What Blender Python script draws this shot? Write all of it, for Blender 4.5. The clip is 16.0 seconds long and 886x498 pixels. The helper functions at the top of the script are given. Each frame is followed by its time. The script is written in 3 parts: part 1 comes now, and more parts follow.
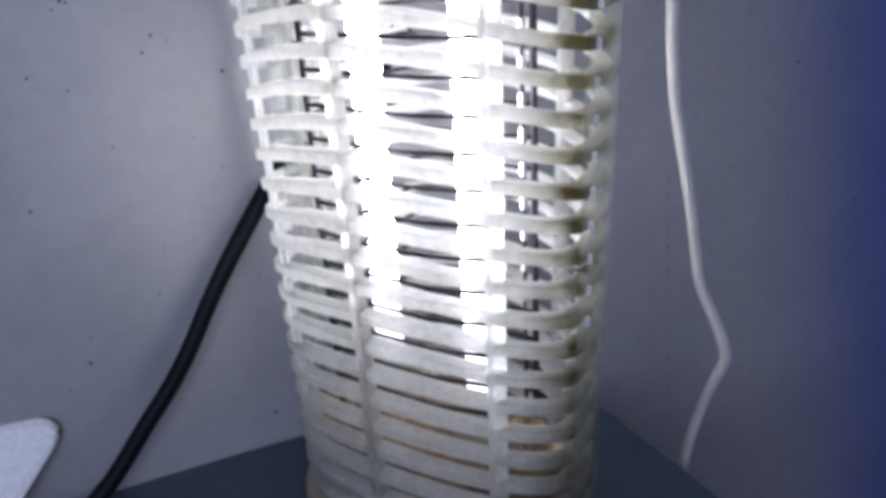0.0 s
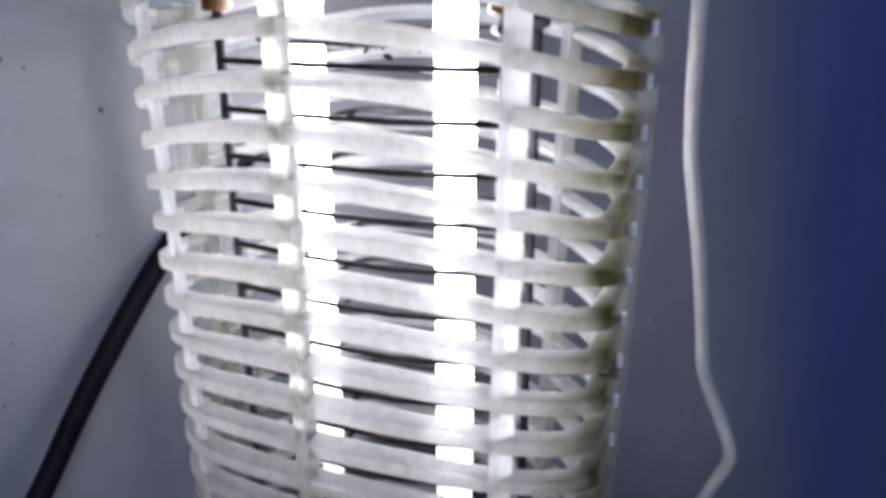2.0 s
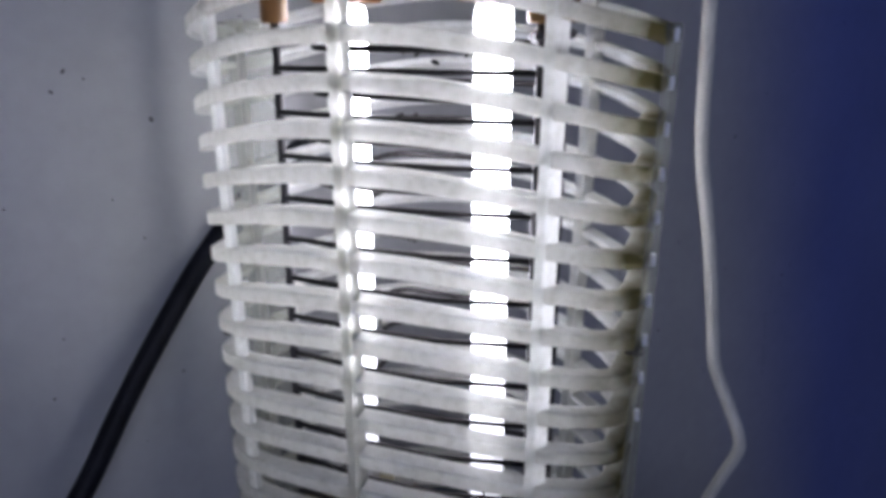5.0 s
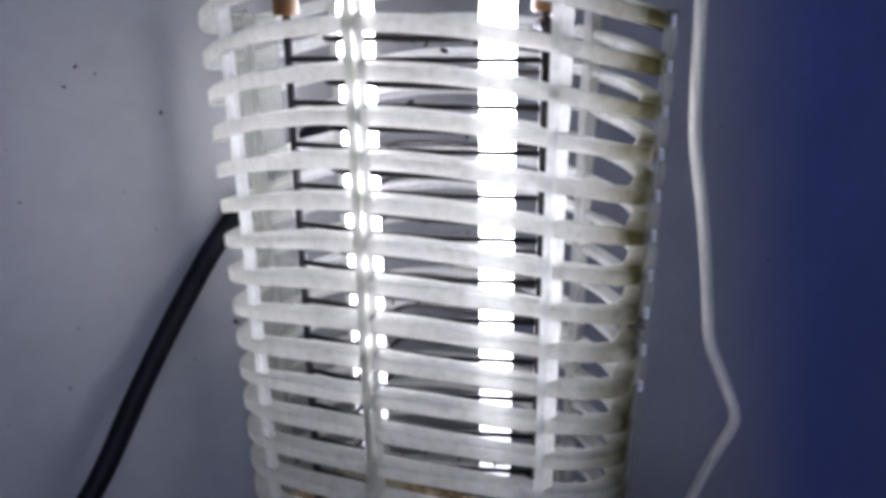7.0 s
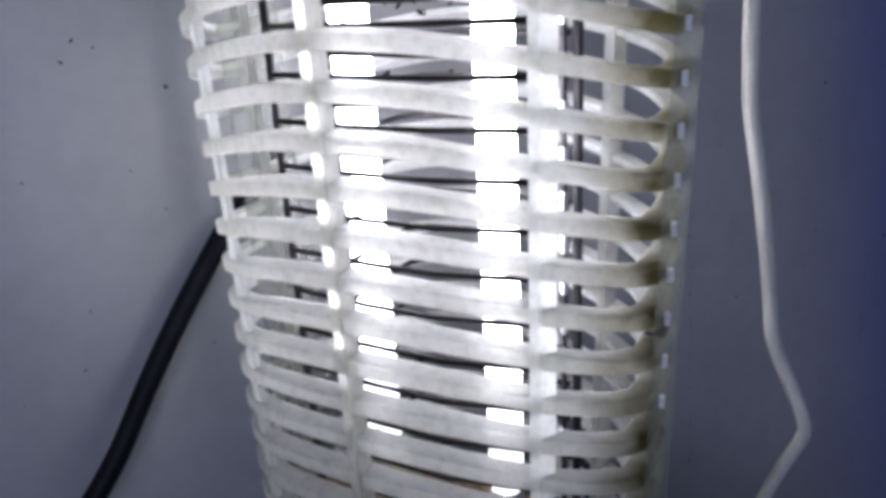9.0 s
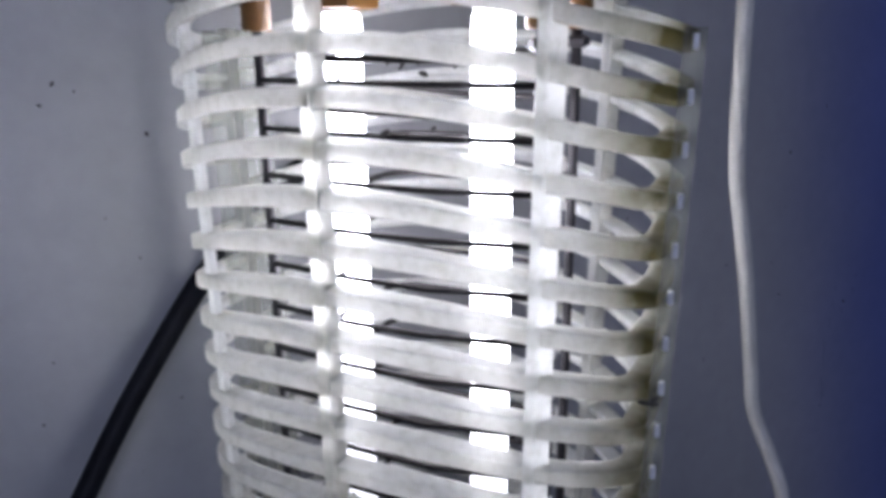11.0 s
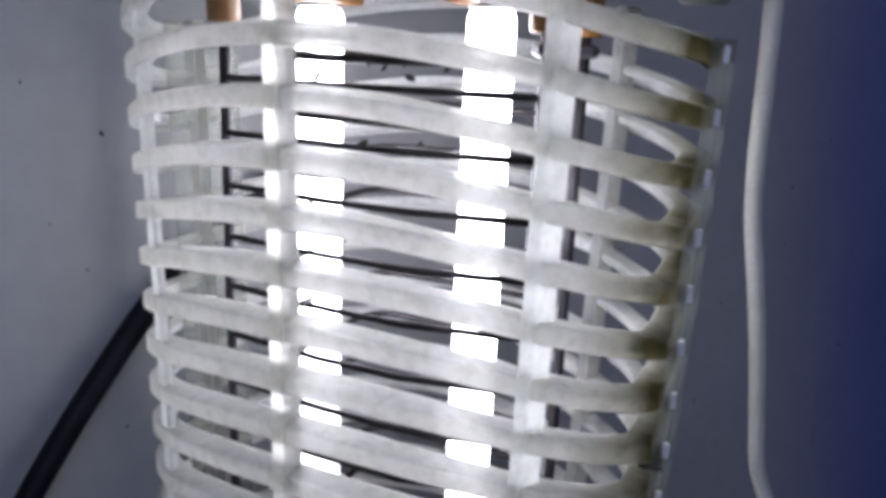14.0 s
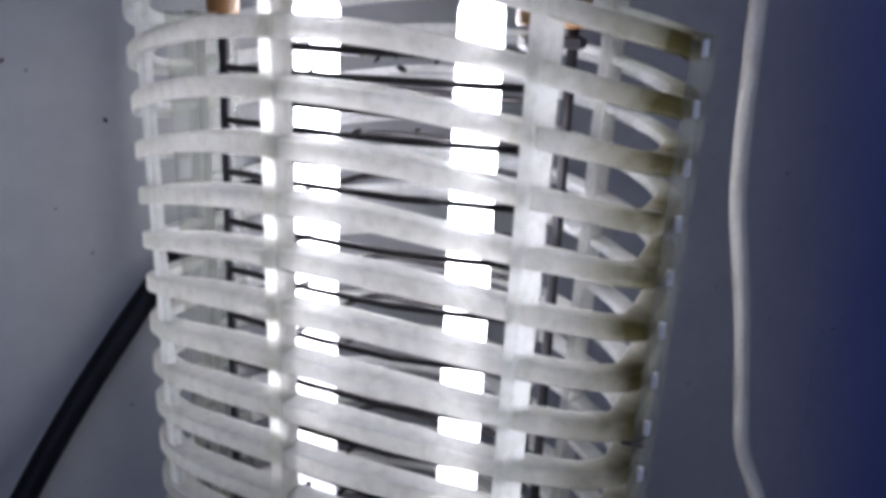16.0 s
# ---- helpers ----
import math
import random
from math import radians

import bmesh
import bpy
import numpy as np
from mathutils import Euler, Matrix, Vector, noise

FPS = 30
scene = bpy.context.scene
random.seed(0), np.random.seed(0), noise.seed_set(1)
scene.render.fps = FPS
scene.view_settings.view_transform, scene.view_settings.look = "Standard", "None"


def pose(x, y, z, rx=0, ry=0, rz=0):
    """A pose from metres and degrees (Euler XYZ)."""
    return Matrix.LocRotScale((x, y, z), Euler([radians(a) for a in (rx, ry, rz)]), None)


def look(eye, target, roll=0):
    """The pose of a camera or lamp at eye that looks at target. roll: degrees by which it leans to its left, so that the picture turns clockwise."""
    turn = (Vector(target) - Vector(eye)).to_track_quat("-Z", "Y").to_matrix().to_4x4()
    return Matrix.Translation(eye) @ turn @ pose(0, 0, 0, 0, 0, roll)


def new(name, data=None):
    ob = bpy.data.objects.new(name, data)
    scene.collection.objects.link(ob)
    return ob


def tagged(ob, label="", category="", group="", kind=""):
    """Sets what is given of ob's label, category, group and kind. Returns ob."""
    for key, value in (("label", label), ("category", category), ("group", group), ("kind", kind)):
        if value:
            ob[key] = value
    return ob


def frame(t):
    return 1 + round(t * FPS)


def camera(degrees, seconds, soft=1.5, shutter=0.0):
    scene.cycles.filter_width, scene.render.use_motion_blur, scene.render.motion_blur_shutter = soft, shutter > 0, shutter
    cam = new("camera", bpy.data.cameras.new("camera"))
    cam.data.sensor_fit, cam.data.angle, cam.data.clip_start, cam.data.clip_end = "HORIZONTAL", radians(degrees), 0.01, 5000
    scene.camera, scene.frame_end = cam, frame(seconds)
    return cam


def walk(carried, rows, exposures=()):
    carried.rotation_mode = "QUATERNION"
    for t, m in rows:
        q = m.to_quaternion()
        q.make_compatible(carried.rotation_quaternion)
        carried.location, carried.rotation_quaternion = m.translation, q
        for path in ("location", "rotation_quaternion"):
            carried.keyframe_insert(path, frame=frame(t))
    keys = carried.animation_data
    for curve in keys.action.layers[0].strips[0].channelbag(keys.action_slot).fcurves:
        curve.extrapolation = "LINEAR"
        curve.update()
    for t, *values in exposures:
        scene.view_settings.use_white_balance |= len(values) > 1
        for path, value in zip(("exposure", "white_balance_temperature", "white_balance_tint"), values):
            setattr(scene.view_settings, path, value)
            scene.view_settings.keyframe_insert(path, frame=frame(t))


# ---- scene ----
EXPOSURES = [(0.0, 0.31), (1.0, 0.30), (2.0, -0.05), (3.0, -0.40), (4.5, -0.46), (7.0, -0.24), (9.0, -0.15), (11.5, -0.32), (14.0, -0.50), (16.0, -0.56)]
cam = camera(58.96, 16.0, soft=4.2)
ROWS = [
    (0.0, 0.0946, -0.3198, 0.3403, 67.44, 3.06, 14.69),
    (0.5, 0.0780, -0.3095, 0.3397, 66.73, 2.79, 12.43),
    (1.0, 0.0583, -0.2921, 0.3342, 67.01, 2.09, 9.82),
    (1.5, 0.0474, -0.2734, 0.3351, 67.98, 1.55, 6.74),
    (2.0, 0.0334, -0.2435, 0.3233, 70.97, 0.12, 5.06),
    (2.5, 0.0224, -0.2204, 0.3120, 74.06, -1.54, 5.08),
    (3.0, 0.0111, -0.2059, 0.3030, 75.25, -2.40, 4.18),
    (3.5, 0.0088, -0.2104, 0.3024, 76.07, -2.75, 3.77),
    (4.0, 0.0122, -0.2364, 0.3125, 74.62, -1.91, 4.66),
    (4.5, 0.0190, -0.2588, 0.3164, 73.43, -0.41, 4.93),
    (7.0, 0.0090, -0.2860, 0.3132, 73.33, 0.74, 2.77),
    (7.5, 0.0217, -0.2818, 0.3154, 72.57, 1.97, 7.85),
    (8.0, 0.0385, -0.2750, 0.3109, 72.19, 2.69, 11.08),
    (8.5, 0.0469, -0.2544, 0.3104, 70.22, 2.89, 11.41),
    (9.0, 0.0508, -0.2435, 0.3120, 70.55, 3.07, 11.31),
    (11.5, 0.0338, -0.2390, 0.3147, 74.68, 0.28, 8.20),
    (12.0, 0.0319, -0.2147, 0.3126, 74.92, 0.44, 8.06),
    (12.5, 0.0322, -0.2195, 0.3120, 75.29, -0.90, 8.58),
    (13.0, 0.0314, -0.2187, 0.3090, 75.45, -1.60, 8.86),
    (13.5, 0.0333, -0.2099, 0.3088, 75.42, -1.87, 8.93),
    (14.0, 0.0333, -0.2097, 0.3093, 75.50, -2.38, 8.12),
    (14.5, 0.0372, -0.2059, 0.3135, 75.53, -2.61, 7.73),
    (15.0, 0.0375, -0.2099, 0.3201, 75.53, -2.24, 7.89),
    (15.5, 0.0366, -0.2134, 0.3157, 75.11, -2.40, 8.18),
    (16.0, 0.0381, -0.2170, 0.3119, 74.30, -2.46, 8.47),
]
walk(cam, [(t, pose(x, y, z, rx, ry, rz)) for t, x, y, z, rx, ry, rz in ROWS], EXPOSURES)

# ---- world, lamps, exposure ----
world = bpy.data.worlds.new("world")
scene.world = world
world.use_nodes = True
wbg = world.node_tree.nodes["Background"]
wbg.inputs["Color"].default_value = (0.35, 0.42, 0.85, 1)
wbg.inputs["Strength"].default_value = 0.10


FILL_WATTS = 9.0        # dim bluish fill lamp, added unseen behind the camera

# ---- materials ----
def mat(name):
    m = bpy.data.materials.new(name)
    m.use_nodes = True
    return m, m.node_tree, m.node_tree.nodes["Principled BSDF"]


def noise_ramp(nt, scale, stops, detail=5, rough=0.6, coord="Object", stretch=None):
    tc = nt.nodes.new("ShaderNodeTexCoord")
    src = tc.outputs[coord]
    if stretch:
        mp = nt.nodes.new("ShaderNodeMapping")
        mp.inputs["Scale"].default_value = stretch
        nt.links.new(src, mp.inputs["Vector"])
        src = mp.outputs["Vector"]
    n = nt.nodes.new("ShaderNodeTexNoise")
    n.inputs["Scale"].default_value = scale
    n.inputs["Detail"].default_value = detail
    n.inputs["Roughness"].default_value = rough
    nt.links.new(src, n.inputs["Vector"])
    r = nt.nodes.new("ShaderNodeValToRGB")
    r.color_ramp.elements[0].position, r.color_ramp.elements[1].position = stops[0][0], stops[-1][0]
    r.color_ramp.elements[0].color, r.color_ramp.elements[1].color = (*stops[0][1], 1), (*stops[-1][1], 1)
    for p, c in stops[1:-1]:
        r.color_ramp.elements.new(p).color = (*c, 1)
    nt.links.new(n.outputs["Fac"], r.inputs["Fac"])
    return r.outputs["Color"], n.outputs["Fac"]


def mix(nt, a, b, fac, mode="MULTIPLY"):
    m = nt.nodes.new("ShaderNodeMix")
    m.data_type, m.blend_type = "RGBA", mode
    m.inputs["Factor"].default_value = fac
    nt.links.new(a, m.inputs["A"])
    nt.links.new(b, m.inputs["B"])
    return m.outputs["Result"]


def bump(nt, p, fac, strength, dist):
    b = nt.nodes.new("ShaderNodeBump")
    b.inputs["Strength"].default_value, b.inputs["Distance"].default_value = strength, dist
    nt.links.new(fac, b.inputs["Height"])
    nt.links.new(b.outputs["Normal"], p.inputs["Normal"])


def surface(name, lo, hi, scale, rough, metal=0.0, fine=None, bumps=(0.15, 0.0006), stretch=None, spec=0.5):
    """Two scales of variation: broad tone between lo and hi, fine grain over it."""
    m, nt, p = mat(name)
    c, f = noise_ramp(nt, scale, [(0.3, lo), (0.7, hi)], stretch=stretch)
    g, gf = noise_ramp(nt, scale * 14, [(0.3, (0.82, 0.82, 0.82)), (0.65, (1, 1, 1))], detail=3)
    nt.links.new(mix(nt, c, g, 0.6), p.inputs["Base Color"])
    p.inputs["Roughness"].default_value, p.inputs["Metallic"].default_value = rough, metal
    p.inputs["Specular IOR Level"].default_value = spec
    if bumps:
        bump(nt, p, gf, *bumps)
    return m


def plastic(name, lo, hi, trans, rough, stain=None, stain_x=None, deep=0.0, milky=0.0):
    """Aged translucent plastic: milky, lets some light through, yellowed in patches."""
    m, nt, p = mat(name)
    c, f = noise_ramp(nt, 22, [(0.3, lo), (0.7, hi)])
    d, df = noise_ramp(nt, 260, [(0.25, (0.72, 0.72, 0.68)), (0.55, (1, 1, 1))], detail=4)
    col = mix(nt, c, d, 0.7)
    if stain:
        tc = nt.nodes.new("ShaderNodeNewGeometry")
        ramp = nt.nodes.new("ShaderNodeMapRange")
        ramp.inputs["From Min"].default_value, ramp.inputs["From Max"].default_value = stain_x
        ramp.inputs["To Max"].default_value = 2.1
        along = nt.nodes.new("ShaderNodeVectorMath")
        along.operation = "DOT_PRODUCT"
        along.inputs[1].default_value = (0.9, -0.35, 0)
        nt.links.new(tc.outputs["Position"], along.inputs[0])
        nt.links.new(along.outputs["Value"], ramp.inputs["Value"])
        n = nt.nodes.new("ShaderNodeTexNoise")
        n.inputs["Scale"].default_value = 45
        nt.links.new(tc.outputs["Position"], n.inputs["Vector"])
        n.inputs["Detail"].default_value = 4
        mu = nt.nodes.new("ShaderNodeMath")
        mu.operation, mu.use_clamp = "MULTIPLY_ADD", True
        mu.inputs[2].default_value = 0.0
        nt.links.new(ramp.outputs["Result"], mu.inputs[0])
        nt.links.new(n.outputs["Fac"], mu.inputs[1])
        mm = nt.nodes.new("ShaderNodeMix")
        mm.data_type = "RGBA"
        nt.links.new(mu.outputs["Value"], mm.inputs["Factor"])
        nt.links.new(col, mm.inputs["A"])
        mm.inputs["B"].default_value = (*stain, 1)
        col = mm.outputs["Result"]
    nt.links.new(col, p.inputs["Base Color"])
    p.inputs["Roughness"].default_value = rough
    bump(nt, p, df, 0.12, 0.0005)
    if deep:
        p.inputs["Subsurface Weight"].default_value = 1.0
        p.inputs["Subsurface Radius"].default_value = (1.0, 0.97, 0.88)
        p.inputs["Subsurface Scale"].default_value = deep
    tr = nt.nodes.new("ShaderNodeBsdfTranslucent")
    nt.links.new(col, tr.inputs["Color"])
    ms = nt.nodes.new("ShaderNodeMixShader")
    ms.inputs["Fac"].default_value = trans
    out = nt.nodes["Material Output"]
    nt.links.new(p.outputs["BSDF"], ms.inputs[1])
    nt.links.new(tr.outputs["BSDF"], ms.inputs[2])
    last = ms.outputs["Shader"]
    if milky:
        # milky plastic passes part of the light on nearly straight
        rf = nt.nodes.new("ShaderNodeBsdfRefraction")
        rf.inputs["Roughness"].default_value, rf.inputs["IOR"].default_value = 0.66, 1.14
        nt.links.new(col, rf.inputs["Color"])
        m2 = nt.nodes.new("ShaderNodeMixShader")
        m2.inputs["Fac"].default_value = milky
        nt.links.new(last, m2.inputs[1])
        nt.links.new(rf.outputs["BSDF"], m2.inputs[2])
        last = m2.outputs["Shader"]
    nt.links.new(last, out.inputs["Surface"])
    return m


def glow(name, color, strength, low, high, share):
    """Fluorescent tube: full strength above, dimmed lower down to darken the slats there."""
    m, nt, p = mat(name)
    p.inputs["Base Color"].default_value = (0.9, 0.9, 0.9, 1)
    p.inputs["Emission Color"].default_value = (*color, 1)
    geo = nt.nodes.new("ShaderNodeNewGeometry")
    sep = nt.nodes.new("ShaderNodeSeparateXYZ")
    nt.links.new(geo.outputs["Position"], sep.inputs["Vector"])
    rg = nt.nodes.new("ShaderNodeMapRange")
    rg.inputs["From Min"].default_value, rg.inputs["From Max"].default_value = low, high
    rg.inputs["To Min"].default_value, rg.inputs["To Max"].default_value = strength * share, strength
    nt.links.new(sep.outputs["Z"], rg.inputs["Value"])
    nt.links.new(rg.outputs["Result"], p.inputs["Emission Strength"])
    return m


M_CAGE = plastic("cage_plastic", (0.84, 0.838, 0.80), (0.92, 0.918, 0.89), 0.62, 0.32, (0.115, 0.105, 0.045), (0.047, 0.065), 0.016, 0.42)
M_BAR = plastic("bar_plastic", (0.84, 0.838, 0.80), (0.92, 0.918, 0.89), 0.62, 0.32, None, None, 0.016, 0.8)
M_EDGE = plastic("clear_bar_plastic", (0.88, 0.89, 0.88), (0.95, 0.955, 0.95), 0.92, 0.3, None, None, 0.0, 0.5)


def clear_plastic():
    """Thin clear sheet, faintly grey, with a soft gloss."""
    m, nt, p = mat("clear_plastic")
    c, f = noise_ramp(nt, 30, [(0.3, (0.28, 0.30, 0.30)), (0.7, (0.38, 0.40, 0.40))])
    nt.links.new(c, p.inputs["Base Color"])
    p.inputs["Roughness"].default_value = 0.3
    t = nt.nodes.new("ShaderNodeBsdfTransparent")
    t.inputs["Color"].default_value = (0.91, 0.91, 0.87, 1)
    tl = nt.nodes.new("ShaderNodeBsdfTranslucent")
    nt.links.new(c, tl.inputs["Color"])
    haze = nt.nodes.new("ShaderNodeMixShader")
    nt.links.new(p.outputs["BSDF"], haze.inputs[1])
    nt.links.new(tl.outputs["BSDF"], haze.inputs[2])
    ms = nt.nodes.new("ShaderNodeMixShader")
    ms.inputs["Fac"].default_value = 0.82
    nt.links.new(haze.outputs["Shader"], ms.inputs[1])
    nt.links.new(t.outputs["BSDF"], ms.inputs[2])
    nt.links.new(ms.outputs["Shader"], nt.nodes["Material Output"].inputs["Surface"])
    return m


M_END = clear_plastic()
M_BASE = plastic("base_plastic", (0.34, 0.30, 0.19), (0.46, 0.41, 0.28), 0.15, 0.45)
M_HEAD = surface("head_plastic", (0.10, 0.11, 0.10), (0.17, 0.18, 0.165), 30, 0.4)
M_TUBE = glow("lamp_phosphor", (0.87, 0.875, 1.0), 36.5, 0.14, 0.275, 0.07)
M_WIRE = surface("dark_wire", (0.012, 0.011, 0.012), (0.04, 0.035, 0.035), 60, 0.42, 0.6, spec=0.4)
M_POST = surface("dark_post", (0.02, 0.018, 0.02), (0.05, 0.045, 0.05), 60, 0.5, 0.3)
M_COPPER = surface("brown_insulator", (0.14, 0.06, 0.012), (0.25, 0.115, 0.024), 40, 0.45)
M_METAL = surface("lamp_cap_metal", (0.55, 0.55, 0.56), (0.75, 0.75, 0.76), 50, 0.3, 0.9)


def wall_surface():
    """Wall colour: off-white, passing into deep blue farther along; faint soiling and roller grain."""
    m, nt, p = mat("wall_surface")
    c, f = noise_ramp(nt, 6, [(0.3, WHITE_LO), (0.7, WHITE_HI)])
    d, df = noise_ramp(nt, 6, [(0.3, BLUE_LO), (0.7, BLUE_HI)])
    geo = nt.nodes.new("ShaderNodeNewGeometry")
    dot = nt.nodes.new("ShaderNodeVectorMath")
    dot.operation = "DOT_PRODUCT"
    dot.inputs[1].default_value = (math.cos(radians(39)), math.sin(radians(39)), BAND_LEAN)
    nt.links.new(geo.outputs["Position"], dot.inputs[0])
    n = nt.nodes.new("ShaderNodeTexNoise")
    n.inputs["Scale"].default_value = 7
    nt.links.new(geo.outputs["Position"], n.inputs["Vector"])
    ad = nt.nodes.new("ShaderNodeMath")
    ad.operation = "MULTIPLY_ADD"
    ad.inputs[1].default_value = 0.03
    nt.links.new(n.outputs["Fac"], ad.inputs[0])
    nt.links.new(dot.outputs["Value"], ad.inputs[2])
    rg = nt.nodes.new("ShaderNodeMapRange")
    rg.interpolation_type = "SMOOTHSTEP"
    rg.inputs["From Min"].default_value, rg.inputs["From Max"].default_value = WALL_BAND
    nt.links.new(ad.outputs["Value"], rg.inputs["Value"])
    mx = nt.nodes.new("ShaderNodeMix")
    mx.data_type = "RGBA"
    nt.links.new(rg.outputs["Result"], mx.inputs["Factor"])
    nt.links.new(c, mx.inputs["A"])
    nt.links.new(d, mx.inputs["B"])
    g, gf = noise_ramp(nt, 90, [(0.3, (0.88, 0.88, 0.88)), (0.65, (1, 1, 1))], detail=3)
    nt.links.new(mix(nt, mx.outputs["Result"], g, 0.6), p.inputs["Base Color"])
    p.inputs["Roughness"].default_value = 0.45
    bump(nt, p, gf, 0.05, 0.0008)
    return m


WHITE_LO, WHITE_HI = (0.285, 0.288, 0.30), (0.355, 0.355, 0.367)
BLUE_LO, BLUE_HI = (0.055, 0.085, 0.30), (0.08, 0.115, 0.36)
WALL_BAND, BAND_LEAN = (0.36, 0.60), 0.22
M_WALL = wall_surface()
M_TABLE = surface("slate_enamel", (0.04, 0.062, 0.085), (0.065, 0.092, 0.12), 9, 0.26)
M_CEIL = surface("grey_plaster", (0.66, 0.66, 0.67), (0.74, 0.74, 0.75), 4, 0.8)
M_BLACK = surface("black_rubber", (0.003, 0.003, 0.0045), (0.008, 0.0085, 0.013), 70, 0.5, spec=0.14)
M_WHITE = surface("white_pvc", (0.50, 0.49, 0.44), (0.64, 0.63, 0.58), 50, 0.4)
M_SPECK = surface("fly_dirt", (0.01, 0.009, 0.008), (0.05, 0.04, 0.035), 200, 0.7)
M_TRAY = surface("stained_tray", (0.10, 0.065, 0.035), (0.40, 0.30, 0.19), 60, 0.7)
M_DUST = surface("insect_dust", (0.22, 0.14, 0.07), (0.55, 0.42, 0.28), 160, 0.9)
M_CLEAR = plastic("frosted_plastic", (0.86, 0.87, 0.90), (0.94, 0.95, 0.96), 0.25, 0.3)

K = 1.0
LIFT = 0.295 * K


# ---- mesh helpers ----
def part(name, bm, material, parent=None, label=""):
    me = bpy.data.meshes.new(name)
    bmesh.ops.recalc_face_normals(bm, faces=bm.faces[:])
    bm.to_mesh(me)
    bm.free()
    me.materials.append(material)
    ob = new(name, me)
    if parent:
        ob.parent = parent
    if label:
        tagged(ob, label)
    return ob


def smooth(ob, on=True):
    for p in ob.data.polygons:
        p.use_smooth = on
    return ob


def box(bm, lo, hi, bevel=0.0):
    r = bmesh.ops.create_cube(bm, size=1)
    for v in r["verts"]:
        v.co = Vector([lo[i] + (v.co[i] + 0.5) * (hi[i] - lo[i]) for i in range(3)])
    if bevel:
        es = list({e for v in r["verts"] for e in v.link_edges})
        bmesh.ops.bevel(bm, geom=es, offset=bevel, segments=2, affect="EDGES", profile=0.5)


def lathe(bm, prof, centre=(0, 0), n=32, sx=1.0, sy=1.0):
    """Turn a profile of (radius, height) round a vertical axis."""
    loops = []
    for r, z in prof:
        loops.append([bm.verts.new((centre[0] + sx * r * math.cos(2 * math.pi * i / n), centre[1] + sy * r * math.sin(2 * math.pi * i / n), z)) for i in range(n)])
    for a, b in zip(loops, loops[1:]):
        for i in range(n):
            bm.faces.new((a[i], a[(i + 1) % n], b[(i + 1) % n], b[i]))
    for lp in (loops[0], loops[-1]):
        bm.faces.new(lp)


def tube(bm, pts, r, n=8, closed=False):
    """A round wire along pts."""
    pts = [Vector(p) for p in pts]
    rings = []
    m = len(pts)
    for i, p in enumerate(pts):
        a = pts[(i - 1) % m] if closed or i else pts[0]
        b = pts[(i + 1) % m] if closed or i < m - 1 else pts[-1]
        d = (b - a).normalized()
        up = Vector((0, 0, 1)) if abs(d.z) < 0.9 else Vector((0, 1, 0))
        s = d.cross(up).normalized()
        u = s.cross(d)
        rings.append([bm.verts.new(p + r * (math.cos(2 * math.pi * k / n) * s + math.sin(2 * math.pi * k / n) * u)) for k in range(n)])
    for i in range(m if closed else m - 1):
        a, b = rings[i], rings[(i + 1) % m]
        for k in range(n):
            bm.faces.new((a[k], a[(k + 1) % n], b[(k + 1) % n], b[k]))
    if not closed:
        bm.faces.new(rings[0])
        bm.faces.new(rings[-1])


def spline(pts, steps=8):
    """Catmull-Rom through pts."""
    pts = [Vector(p) for p in pts]
    q = [pts[0] * 2 - pts[1], *pts, pts[-1] * 2 - pts[-2]]
    out = []
    for i in range(1, len(q) - 2):
        for k in range(steps):
            t = k / steps
            a, b, c, d = q[i - 1], q[i], q[i + 1], q[i + 2]
            out.append(0.5 * (2 * b + (c - a) * t + (2 * a - 5 * b + 4 * c - d) * t * t + (3 * b - a - 3 * c + d) * t ** 3))
    out.append(pts[-1])
    return out


# ---- the wall behind the lamp, the table that it stands on, plain closing walls, floor and ceiling ----
LDIR, RDIR = radians(39.0), radians(-51.0)
LP = Vector((-0.1415, 0.0779, 0))
LU, RU = Vector((math.cos(LDIR), math.sin(LDIR), 0)), Vector((math.cos(RDIR), math.sin(RDIR), 0))
LN_IN = RU
GROUND, HIGH, TABLE = -0.72, 1.5, 0.0205
CORNER = LP + LU * 0.95
LEND, REND = CORNER - LU * 2.0, CORNER + RU * 1.5
FAR = LEND + REND - CORNER


def prism(name, pts, z0, z1, material, label, category):
    """An upright block over the plan pts."""
    bm = bmesh.new()
    lo = [bm.verts.new((p.x, p.y, z0)) for p in pts]
    hi = [bm.verts.new((p.x, p.y, z1)) for p in pts]
    bm.faces.new(lo), bm.faces.new(hi)
    for i in range(len(pts)):
        k = (i + 1) % len(pts)
        bm.faces.new((lo[i], lo[k], hi[k], hi[i]))
    return tagged(part(name, bm, material), label, category, kind="structure")


def wall(name, a, b, n, z0, z1, material, label):
    """A wall 6 cm thick from a to b; n points into the room."""
    return prism(name, (a, b, b - n * 0.06, a - n * 0.06), z0, z1, material, label, "wall")


wall("wall_1", LEND, CORNER, RU, GROUND, HIGH, M_WALL, "wall, white passing into deep blue, with fly specks")
wall("wall_2", CORNER + RU * 0.001, REND, -LU, GROUND, HIGH, M_CEIL, "plain pale closing wall")
wall("wall_3", LEND + RU * 0.001, FAR, LU, GROUND, HIGH, M_CEIL, "plain pale closing wall")
